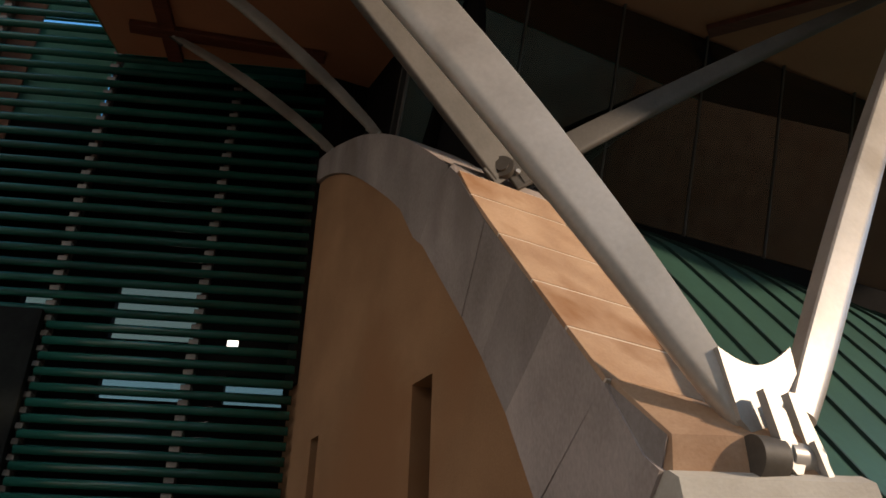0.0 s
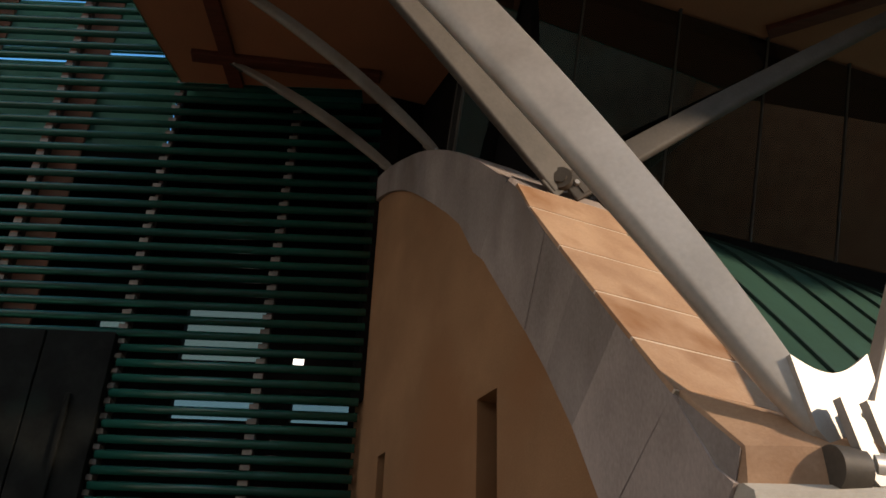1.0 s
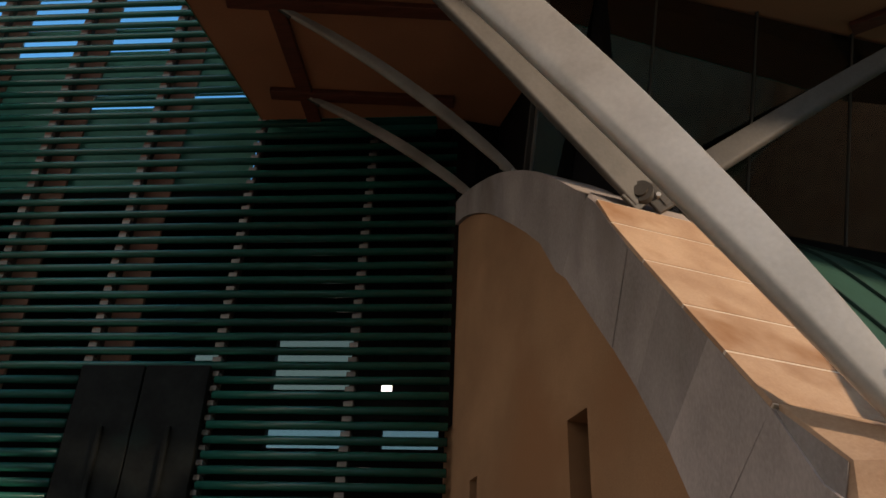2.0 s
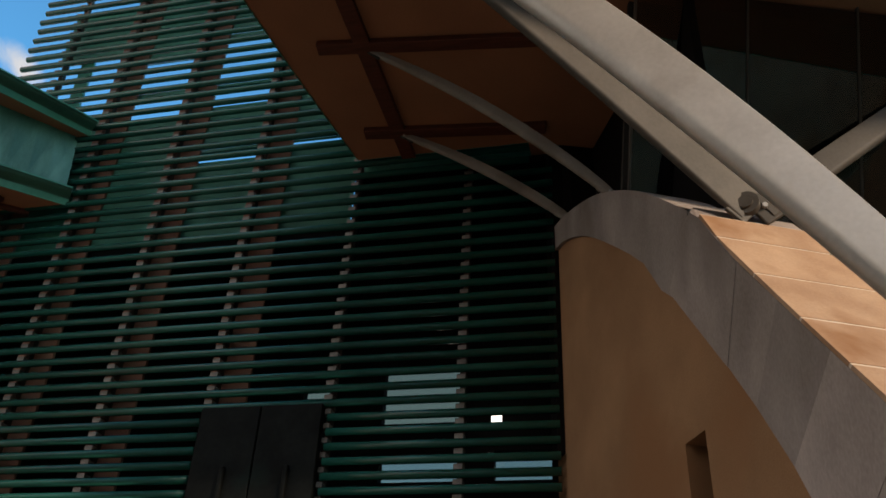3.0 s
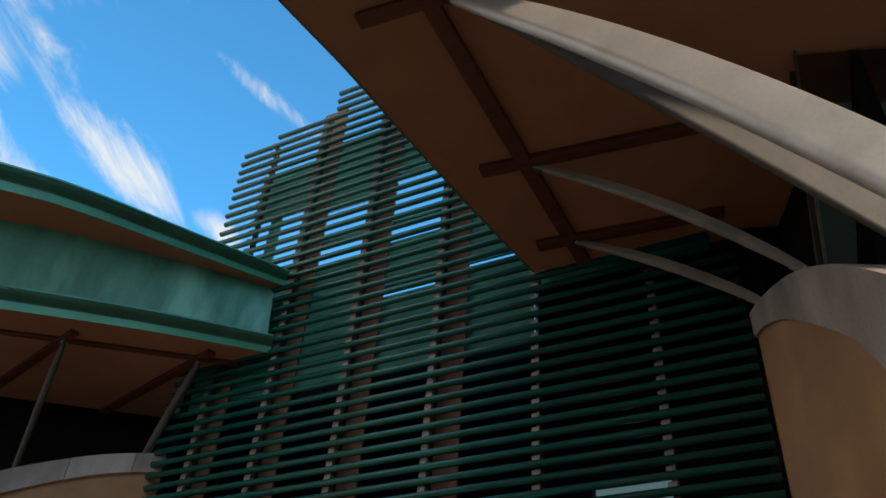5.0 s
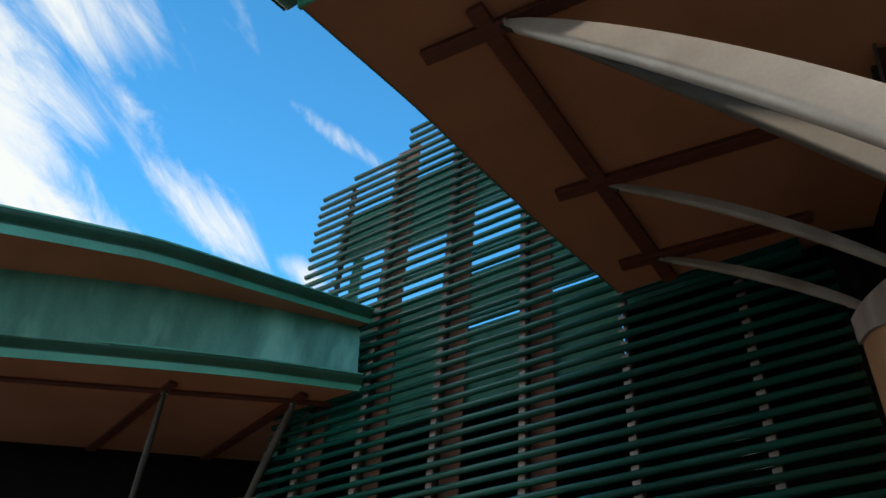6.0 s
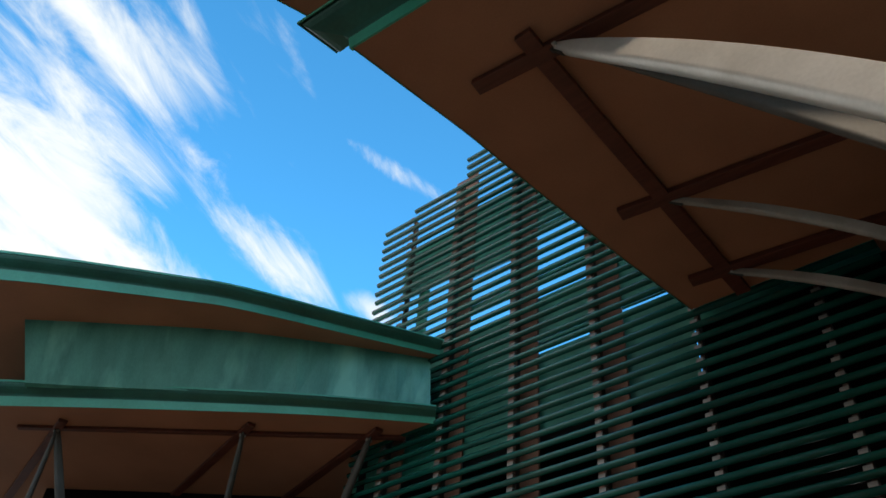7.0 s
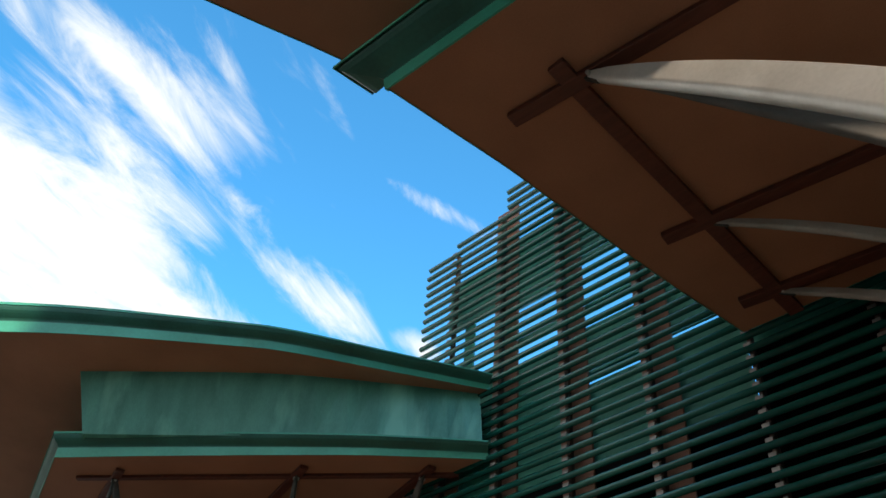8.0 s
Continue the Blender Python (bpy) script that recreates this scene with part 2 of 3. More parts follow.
def pitch_levels():
    """Heights of the tubes; they spread a little towards the top."""
    return [6.408 + 0.2139 * n + 0.001147 * n * n - 0.000006 * n ** 3 for n in range(-32, 42)]


LEVELS = pitch_levels()


def screen_span(z):
    """Left and right end of the tube at height z; the top steps up bay by bay."""
    left = LEFT_X
    if z > 15.75:
        left = -10.38
    if z > 16.1:
        left = -8.82
    return left, (RIGHT_X if z < 9.6 else -1.2)


def tube_mesh(length, r):
    bm = bmesh.new()
    tube((0, 0, 0), (length, 0, 0), r, 10, bm)
    me = bpy.data.meshes.new("tube")
    bm.to_mesh(me)
    bm.free()
    me.materials.append(TUBE)
    me.shade_smooth()
    return me


screen = thing("wall_screen", "tower screen of horizontal green copper tubes on dark posts", "louvre screen", kind="structure")
PANEL_X = (-5.76, -4.0)
shared = {}
for z in LEVELS:
    a, b = screen_span(z)
    r = 0.0575
    spans = [(a + 0.025 * math.sin(z * 9), b)]
    if z < 5.75:
        spans = [(a, PANEL_X[0] - 0.05), (PANEL_X[1] + 0.06, b)]
    for p, q in spans:
        key = (round(q - p, 2), round(r, 3))
        if key not in shared:
            shared[key] = tube_mesh(q - p, r)
        ob = new("tube", shared[key])
        ob.location, ob.parent = (p, WALL_Y, z), screen

clip_bm = bmesh.new()
quad_box(clip_bm, Matrix(), -0.062, 0.062, 0.01, 0.15, -0.036, 0.036, 0.008)
clip_me = bpy.data.meshes.new("clip")
clip_bm.to_mesh(clip_me)
clip_bm.free()
clip_me.materials.append(CLIP)
for x in POSTS:
    top = 16.6 if x > -9 else 16.05 if x > -10.4 else 15.72
    top = min(top, 9.8) if x > -3 else top
    post = part("post", box(x - 0.04, x + 0.04, WALL_Y + 0.14, WALL_Y + 0.24, 0, top, 0.008), POST, screen, "dark brown steel post")
    for z in LEVELS:
        if z < top - 0.05:
            ob = new("clip", clip_me)
            ob.location, ob.parent = (x, WALL_Y, z + 0.092 + 0.001 * z), post

# brown strips and green sheets behind the tubes, bay by bay
strips = thing("tower_cladding", "brown strips and green copper sheets behind the tubes", "cladding", kind="structure")
CLAD_Y = WALL_Y + 0.30


def clad(name, x0, x1, z0, z1, mat, back=0.0):
    """A sheet given by its outline as it stands behind the tubes."""
    k = (CLAD_Y + back) / WALL_Y
    return part(name, box(x0 * k, x1 * k, CLAD_Y + back, CLAD_Y + back + 0.05, max(0, EYE[2] + (z0 - EYE[2]) * k), EYE[2] + (z1 - EYE[2]) * k, 0.006), mat, strips)


for x, top in ((-5.76, 16.6), (-7.46, 16.55), (-9.08, 16.05), (-10.52, 11.4)):
    clad("brown_strip", x - 0.05, x + 0.58, 0, top, BROWN)
SHEETS = [(-10.50, -9.10, 13.12, 14.46), (-9.98, -9.70, 8.7, 13.1), (-9.72, -9.10, 8.7, 11.62), (-11.30, -10.55, 8.7, 11.3),
          (-8.50, -7.44, 8.70, 11.42), (-8.50, -7.44, 11.90, 12.12), (-8.50, -7.44, 12.84, 14.90),
          (-6.88, -5.74, 8.70, 10.24), (-6.88, -5.74, 10.46, 11.50), (-6.88, -5.74, 11.98, 12.20), (-6.88, -5.74, 13.20, 16.60),
          (-5.20, -3.99, 8.70, 10.28), (-5.20, -3.99, 10.50, 16.6), (-4.03, -1.0, 9.55, 16.6)]
for i, q in enumerate(SHEETS):
    clad("copper_sheet", *q, COPPER, 0.06 + 0.055 * (i % 2))

# dark double panel in the screen
door = thing("door_1", "tall blackened metal double door set into the tube screen", "door", kind="structure")
for x0, x1 in ((PANEL_X[0], -4.89), (-4.87, PANEL_X[1])):
    leaf = part("door_leaf", box(x0, x1, WALL_Y - 0.10, WALL_Y + 0.06, 0.0, 5.74, 0.012), PANEL, door)
    xc = (x0 + x1) / 2 + 0.05
    part("pull_handle", box(xc - 0.035, xc + 0.035, WALL_Y - 0.16, WALL_Y - 0.10, 3.6, 4.9, 0.02), PANEL, leaf, "black pull bar")

# the hall behind the screen, its darkness put into near-black surfaces
def wall_with_holes(x0, x1, z0, z1, y0, y1, holes):
    bm = bmesh.new()
    xs = sorted({x0, x1, *[h[0] for h in holes], *[h[1] for h in holes]})
    zs = sorted({z0, z1, *[h[2] for h in holes], *[h[3] for h in holes]})
    for a, b in zip(xs, xs[1:]):
        for c, d in zip(zs, zs[1:]):
            if not any(h[0] <= (a + b) / 2 <= h[1] and h[2] <= (c + d) / 2 <= h[3] for h in holes):
                quad_box(bm, Matrix(), a, b, y0, y1, c, d)
    return bm


INNER_HOLES = [(-4.15, -2.79, 6.60, 7.62), (-4.13, -2.74, 5.60, 6.06), (-2.20, -1.27, 5.60, 6.09), (-4.15, -2.82, 8.42, 8.50),
               (-4.15, -2.82, 8.08, 8.20), (-6.10, -5.15, 8.12, 8.26), (-6.10, -5.15, 7.84, 7.92), (-5.64, -5.03, 7.12, 7.43)]
tagged(mesh_ob("wall_back", wall_with_holes(-11.3, -0.6, 0, 9.84, 13.0, 13.2, INNER_HOLES), DARK), "inner wall with window openings, near black for the unlit hall", "wall", kind="structure")
OUTER_HOLES = [(-5.2, -3.1, 6.2, 7.0), (-2.75, -1.4, 6.2, 7.05), (-5.1, -3.2, 7.4, 9.9), (-6.75, -5.7, 8.1, 8.7), (-7.4, -5.9, 9.0, 9.9)]
tagged(mesh_ob("wall_far", wall_with_holes(-11.3, 0.4, 0, 11.0, 15.5, 15.7, OUTER_HOLES), CEIL), "pale plaster wall beyond the hall", "wall", kind="structure")
TINT = glass_material("grey_glass", (0.46, 0.22, 0.15))
BRONZE = glass_material("bronze_glass", (0.60, 0.215, 0.115))
for i, (x0, x1, z0, z1) in enumerate(OUTER_HOLES):
    tagged(mesh_ob("window_" + str(i + 2), box(x0 + 0.01, x1 - 0.01, 15.58, 15.60, z0 + 0.01, z1 - 0.01), TINT if i < 2 else BRONZE), "tinted glass window in the plaster wall", "window", kind="structure")
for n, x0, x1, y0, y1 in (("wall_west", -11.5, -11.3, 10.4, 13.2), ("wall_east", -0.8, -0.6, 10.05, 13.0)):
    tagged(mesh_ob(n, box(x0, x1, y0, y1, 0, 9.69), DARK), "side wall of the tower hall, near black for shade", "wall", kind="structure")
tagged(mesh_ob("ceiling", prism([(-11.3, 10.4), (-4.0, 10.4), (-4.0, 12.99), (-11.3, 12.99)], 8.7, 8.88), DARK), "ceiling of the tower hall, near black for shade", "ceiling", kind="structure")
tagged(mesh_ob("ceiling_2", prism([(-3.99, 10.2), (-0.62, 10.2), (-0.62, 12.99), (-3.99, 12.99)], 9.7, 9.84), DARK), "ceiling of the tower hall, near black for shade", "ceiling", kind="structure")
tagged(mesh_ob("wall_step", box(-4.1, -4.0, 10.4, 12.99, 8.89, 9.84), DARK), "near-black step closing the gap between two hall ceilings", "wall", kind="structure")
LAMP = bpy.data.materials.new("lamp_glow")
LAMP.use_nodes = True
LAMP.node_tree.nodes["Principled BSDF"].inputs["Emission Color"].default_value = (0.9, 0.95, 1.0, 1)
LAMP.node_tree.nodes["Principled BSDF"].inputs["Emission Strength"].default_value = 2.5
pendant = thing("pendant_lamp", "small lit pendant lamp hanging in the dark hall", "lamp")
part("glowing_bowl", tube((-2.08, 12.5, 6.38), (-2.08, 12.5, 6.54), 0.085, 14, None, 0.085), LAMP, pendant, "white glowing bowl")
part("cord", tube((-2.08, 12.5, 6.54), (-2.08, 12.5, 9.70), 0.012, 6), DARK, pendant)

# ---- right wing: vaulted roof and buttress ----
R_O = Vector((-0.83, 10.0, 0))
R_S = Vector((math.cos(radians(-66)), math.sin(radians(-66)), 0))
R_W = Vector((-R_S.y, R_S.x, 0))
OUTER = [(-0.3, 8.36), (0.25, 8.29), (1.0, 8.04), (1.77, 7.68), (2.7, 7.05), (3.5, 6.31), (3.80, 6.0)]
INNER = [(-0.3, 7.98), (0.3, 7.88), (0.9, 7.60), (1.53, 7.16), (2.53, 6.30), (2.91, 5.86), (3.09, 5.54), (3.34, 5.36), (4.07, 4.40), (4.64, 3.52), (5.01, 2.78), (5.5, 1.7), (6.1, 0.0)]


def wing_frame(origin, s_way, w_way):
    m = Matrix((s_way, w_way, Vector((0, 0, 1)))).transposed().to_4x4()
    m.translation = origin
    return m


def slab_sz(m, pts, w0, w1, bm=None):
    """A polygon in (s, z), thick from w0 to w1."""
    bm = bm or bmesh.new()
    a = [bm.verts.new(m @ Vector((s, w0, z))) for s, z in pts]
    b = [bm.verts.new(m @ Vector((s, w1, z))) for s, z in pts]
    bm.faces.new(a)
    bm.faces.new(b[::-1])
    for i in range(len(a)):
        j = (i + 1) % len(a)
        bm.faces.new((a[i], a[j], b[j], b[i]))
    return bm


RM = wing_frame(R_O, R_S, R_W)
THICK = 0.95
right_pylon = thing("buttress", "tan stucco buttress with a curved grey sandstone coping", "buttress", kind="structure")
def along(points, s):
    for (a, b), (c, d) in zip(points, points[1:]):
        if a <= s <= c:
            return b + (d - b) * (s - a) / (c - a)
    return points[-1][1]


oline = [(p.x, p.y) for p in smooth_line([(s, z, 0) for s, z in OUTER], 6)]
iline = [(p.x, p.y) for p in smooth_line([(s, z, 0) for s, z in INNER], 6)]
# stucco body in upright strips, with two recessed slots
SLOTS = ((0.64, 0.86, 4.15), (3.06, 3.43, 4.10))
cuts = sorted({-0.3, 6.05, *[v for q in SLOTS for v in q[:2]]})
for a, b in zip(cuts, cuts[1:]):
    ss = [a + (b - a) * i / max(1, round((b - a) / 0.15)) for i in range(max(1, round((b - a) / 0.15)) + 1)]
    head = [(q, max(0.02, along(iline, q))) for q in ss]
    slot = [q for q in SLOTS if q[0] == a]
    if slot:
        part("stucco_panel", slab_sz(RM, [(a, slot[0][2]), (b, slot[0][2]), *head[::-1]], 0.03, THICK - 0.03), STUCCO, right_pylon)
        part("stucco_panel", slab_sz(RM, [(a, 0.0), (b, 0.0), (b, slot[0][2]), (a, slot[0][2])], 0.30, THICK - 0.03), STUCCO, right_pylon)
    else:
        part("stucco_panel", slab_sz(RM, [(a, 0.0), (b, 0.0), *head[::-1]], 0.03, THICK - 0.03), STUCCO, right_pylon)
# coping stones of the upper arch
cuts = [-0.3, 0.42, 1.72, 3.70]
for a, b in zip(cuts, cuts[1:]):
    ss = [a + (b - a) * i / 6 for i in range(7)]
    top = [(s, along(oline, s)) for s in ss]
    low = [(s, along(iline, s)) for s in ss]
    part("coping_stone", slab_sz(RM, top + low[::-1], -0.02, THICK + 0.02), STONE, right_pylon)
# stepped block and raked stones
def hull(m, pts):
    bm = bmesh.new()
    for q in pts:
        bm.verts.new(m @ Vector(q))
    bmesh.ops.convex_hull(bm, input=bm.verts)
    bmesh.ops.recalc_face_normals(bm, faces=bm.faces)
    return bm


block = [(3.86, 5.97), (3.97, 5.85), (4.19, 5.47), (4.45, 5.10), (4.10, 4.36), (3.37, 5.36), (3.31, 5.44), (3.75, 5.92)]
behind = [(3.80, 6.08), (3.97, 5.855), (4.19, 5.475), (4.45, 5.105), (4.10, 4.36), (3.30, 5.36), (3.21, 5.48), (3.64, 6.05)]
part("coping_stone", hull(RM, [(a, -0.088, z) for a, z in block] + [(a, -0.01, z) for a, z in behind] + [(a, THICK + 0.03, z) for a, z in behind]), STONE, right_pylon, "stepped grey coping block with a chamfered edge")
rk = lambda s: 5.10 + (s - 4.45) * (3.31 - 5.10) / (5.77 - 4.45)
for a, b in ((4.45, 4.86), (4.86, 5.30), (5.30, 5.77)):
    f = lambda s: (s - 4.45) / (5.77 - 4.45)
    ia, ib = 4.1 + f(a) * (5.05 - 4.1), 4.1 + f(b) * (5.05 - 4.1)
    part("coping_stone", slab_sz(RM, [(a, rk(a)), (b, rk(b)), (ib, along(iline, ib)), (ia, along(iline, ia))], -0.08, THICK + 0.03), STONE, right_pylon)
part("coping_stone", slab_sz(RM, [(5.77, 3.31), (6.05, 2.815), (6.17, 2.705), (6.02, 2.50), (6.02, 0), (5.3, 0), (5.05, 2.68)], -0.079, 0.13), STONE, right_pylon)
# warm slabs on the rake
steps = [(3.97, 5.85), (4.19, 5.47), (4.62, 4.87), (5.05, 4.28), (5.42, 3.78), (5.77, 3.31)]
for (a, az), (b, bz) in zip(steps, steps[1:]):
    d = Vector((b - a, bz - az)).normalized()
    n = Vector((-d.y, d.x)) * 0.035
    g = d * 0.017
    pts = [(a + g.x, az + g.y), (a + g.x + n.x, az + g.y + n.y), (b - g.x + n.x, bz - g.y + n.y), (b - g.x, bz - g.y)]
    part("rake_slab", slab_sz(RM, pts, -0.075, THICK + 0.02), SLAB, right_pylon, "warm sandstone slab")
bed = steps
part("mortar_bed", slab_sz(RM, bed + [(q + 0.024, h + 0.017) for q, h in bed[::-1]], -0.07, THICK + 0.015), MORTAR, right_pylon, "pale mortar between the slabs")
part("knee_block", hull(RM, [(5.802, -0.044, 3.336), (5.802, 0.96, 3.336), (6.21, 0.0, 2.905), (6.58, 0.68, 2.905), (6.58, 0.68, 2.60), (6.21, -0.03, 2.60), (6.05, -0.046, 2.815),
                             (6.12, -0.046, 2.62), (5.6, 0.0, 2.60), (5.6, 0.96, 2.60)]), SLAB, right_pylon, "warm sandstone knee block")
part("knee_facet", hull(RM, [(5.79, -0.062, 3.31), (6.195, -0.02, 2.90), (6.0, -0.068, 2.81), (6.15, -0.05, 2.712), (5.8, 0.1, 2.8), (6.1, 0.1, 2.75)]), STONE, right_pylon, "grey cut facet of the knee")
part("base_cap", hull(RM, [(6.21, -0.055, 2.70), (6.70, 0.86, 2.70), (6.30, -0.075, 2.645), (6.79, 0.84, 2.645), (6.35, -0.10, 2.45), (6.84, 0.82, 2.45), (6.00, -0.054, 2.50), (5.80, 0.0, 2.70), (5.80, 0.9, 2.70),
                           (6.37, -0.10, 0.0), (6.86, 0.82, 0.0), (6.0, -0.052, 0.0), (5.8, 0.9, 0.0)]), PALE, right_pylon, "pale stone base under the hinge")
for s0, s1, z1 in SLOTS:
    part("slot_pane", slab_sz(RM, [(s0, 0.6), (s1, 0.6), (s1, z1), (s0, z1)], 0.285, 0.299), FRAME, right_pylon, "dark glass at the back of a slot")

# vaulted green roof with standing seams
VAULT = [(0.2, 8.05), (1.0, 7.85), (1.77, 7.52), (2.6, 6.98), (3.5, 6.2), (4.2, 5.32), (5.0, 4.2), (5.77, 3.08), (6.6, 1.9), (7.3, 0.9)]
vline = [(p.x, p.y) for p in smooth_line([(s, z, 0) for s, z in VAULT], 5)]
vault = thing("vault_roof", "green metal vault roof with dark standing seams", "roof", kind="structure")
PAN = 0.62
w = THICK + 0.04
random.seed(3)
while w < 12.0:
    cut = [0, *sorted(random.sample(range(8, len(vline) - 6), 2)), len(vline) - 1]
    for a, b in zip(cut, cut[1:]):
        seg = vline[a:b + 1]
        pts = seg + [(s - 0.03, z - 0.05) for s, z in seg[::-1]]
        part("roof_pan", slab_sz(RM, pts, w + 0.004, w + PAN - 0.004), ROOF, vault)
    pts = [(s + 0.02, z + 0.028) for s, z in vline] + [(s - 0.03, z - 0.05) for s, z in vline[::-1]]
    part("standing_seam", slab_sz(RM, pts, w + PAN - 0.012, w + PAN + 0.012), SEAM, vault)
    w += PAN

# ---- canopies ----
FASCIA_PROFILE = [(0.0, 0.0), (0.03, 0.0), (0.055, 0.46), (0.0, 0.46)]
COVE_PROFILE = [(0.0, 0.462), (0.045, 0.462), (0.06, 0.50), (0.11, 0.56), (0.20, 0.61), (0.31, 0.68), (0.40, 0.76), (0.45, 0.85), (0.47, 0.92),
                  (0.50, 0.92), (0.50, 0.97), (0.44, 1.0), (0.0, 1.0)]


def canopy(name, label, edge, rest, z, out_side, high=(0.45, 0.45), out=0.9, corner=0, lip_low=0.92):
    """A flat boarded soffit with a coved green fascia along its open edge, its height going from high[0] to high[1]."""
    top = thing(name, label, "canopy roof", kind="structure")
    pts = [(p.x, p.y) for p in edge] + rest
    part("soffit", prism(pts, z, z + 0.16), SOFFIT, top, "brown boarded soffit")
    part("roof_deck", prism(pts, z + 0.161, z + min(high) - 0.03), COPPER, top)
    line = [Vector((p.x, p.y, z - 0.02)) for p in edge]
    total = sum((b - a).length for a, b in zip(line, line[1:]))
    run, highs = 0.0, []
    for i, p in enumerate(line):
        run += (p - line[i - 1]).length if i else 0
        highs.append(high[0] + (high[1] - high[0]) * run / total)
    runs = [(line, highs, out)]
    if corner:
        step = (line[corner + 1] - line[corner]).normalized() * 0.02
        runs = [(line[:corner + 1] + [line[corner] + step], highs[:corner + 2], out), (line[corner:], highs[corner:], 0.12)]
    for way, hs, o_scale in runs:
        size = 7
        for i in range(0, len(way) - 1, size):
            a, b = i, min(len(way) - 1, i + size)
            if len(way) - 1 - b < 2:
                b = len(way) - 1
            piece = [q.copy() for q in way[a:b + 1]]
            if b < len(way) - 1:
                piece[-1] += (piece[-1] - piece[-2]).normalized() * 0.03
            face = part("fascia", sweep(piece, [(o * o_scale, u) for o, u in FASCIA_PROFILE], out_side, None, hs[a:b + 1]), FASCIA, top, "pale green copper fascia")
            part("gutter", sweep(piece, [(o * o_scale, u) for o, u in COVE_PROFILE], out_side, None, hs[a:b + 1]), COVE_SHADE, face, "coved top of the fascia, darker green for its shade")
            lip = [(0.475 * o_scale, 0.96), (0.475 * o_scale, lip_low), (0.515 * o_scale, lip_low), (0.515 * o_scale, 1.03), (0.40 * o_scale, 1.03), (0.40 * o_scale, 1.003), (0.504 * o_scale, 1.003), (0.504 * o_scale, 0.96)]
            part("drip_edge", sweep(piece, lip, out_side, None, hs[a:b + 1]), FASCIA, face, "thin green drip edge")
            if b == len(way) - 1:
                break
    return top


R_Z = 9.875
# Far east end is unseen, stretched out to keep sun off the upper struts.
r_edge = [Vector((12.9, 2.3, 0)), Vector((-2.98, 3.42, 0)), *[p for p in smooth_line(
    [(-4.85, 3.30, 0), (-4.70, 4.26, 0), (-4.56, 5.17, 0), (-4.45, 6.19, 0), (-4.32, 7.29, 0), (-4.165, 8.47, 0), (-3.94, 9.92, 0)], 4)]]
canopy("canopy", "lower canopy with brown soffit and coved green fascia", r_edge, [(-1.2, 9.92), (-1.2, 12.0), (13.4, 12.0)], R_Z, 1, corner=2)
# Southern run over the camera is unseen, added to carry the sun blocker.
ru_edge = smooth_line([(-9.3, -6.0, 0), (-6.56, 1.36, 0), (-5.93, 3.03, 0), (-5.2, 5.2, 0), (-4.6, 7.6, 0), (-4.1, 9.9, 0)], 5)
canopy("canopy", "upper roof with brown soffit and thin dark edge", ru_edge, [(7.0, 9.9), (7.0, 3.8), (2.2, 3.0), (2.2, -6.0)], 11.4, 1, out=0.14)

L_Z = 9.6
l_edge = [Vector((-22.0, 6.8, 0)), *smooth_line([(-15.90, 4.82, 0), (-13.98, 6.19, 0), (-11.29, 8.18, 0), (-10.07, 9.19, 0), (-9.17, 9.98, 0)], 4)]
canopy("canopy", "lower canopy with brown soffit and coved green fascia", l_edge, [(-11.4, 9.98), (-11.4, 16.0), (-22, 16.0)], L_Z, -1, (0.60, 0.27), 0.40)
lu_edge = smooth_line([(-19.5, -0.6, 0), (-17.0, 1.35, 0), (-15.385, 2.70, 0), (-14.04, 3.905, 0), (-12.2, 5.78, 0), (-11.41, 6.67, 0), (-10.25, 8.41, 0), (-9.2, 9.98, 0)], 5)
canopy("canopy", "upper roof with brown soffit and coved green fascia", lu_edge, [(-11.4, 9.98), (-11.4, 16.0), (-27, 16.0), (-27, -0.6)], 11.15, -1, (0.74, 0.24), 0.42)
# copper band between the two left roofs
low = [Vector((-17.4, 6.3, 9.9))] + smooth_line([(-15.21, 4.91, 9.9), (-13.83, 6.02, 9.9), (-12.08, 7.40, 9.9), (-10.28, 8.94, 9.9), (-9.20, 9.85, 9.9)], 4)
high = [Vector((-17.6, 5.9, 11.16))] + smooth_line([(-15.31, 4.40, 11.16), (-13.84, 5.585, 11.16), (-12.07, 7.08, 11.16), (-10.39, 8.88, 11.16), (-9.45, 9.99, 11.16)], 4)
band_wall = thing("wall_band", "weathered green copper band between two roofs", "wall", kind="structure")
inward = Vector((-0.10, 0.10, 0))
for i in range(len(low) - 1):
    quad = [low[i], low[i + 1], high[i + 1], high[i]]
    bm = bmesh.new()
    a = [bm.verts.new(p) for p in quad]
    b = [bm.verts.new(p + inward) for p in quad]
    bm.faces.new(a)
    bm.faces.new(b[::-1])
    for k in range(4):
        bm.faces.new((a[k], a[(k + 1) % 4], b[(k + 1) % 4], b[k]))
    part("copper_sheet", bm, PATINA, band_wall)


# ---- soffit beams ----
def beam(a, b, z, w=0.2, d=0.09, label="dark red soffit beam"):
    a, b = Vector((a[0], a[1], z)), Vector((b[0], b[1], z))
    m = axes(a, b - a)
    ob = mesh_ob("soffit_beam", box(0, (b - a).length, -w / 2, w / 2, -d, 0.0, 0.012, m), BEAM)
    return tagged(ob, label, "beam", "soffit beams")


N1, N2, N3 = Vector((-3.12, 4.63, R_Z)), Vector((-3.11, 7.60, R_Z)), Vector((-3.09, 9.36, R_Z))
NR = Vector((6.66, 6.84, R_Z))
beam((-3.14, 4.31), (-3.09, 9.90), R_Z - 0.002, 0.22)
beam((-4.02, 4.585), (1.2, 5.06), R_Z - 0.006, 0.20)
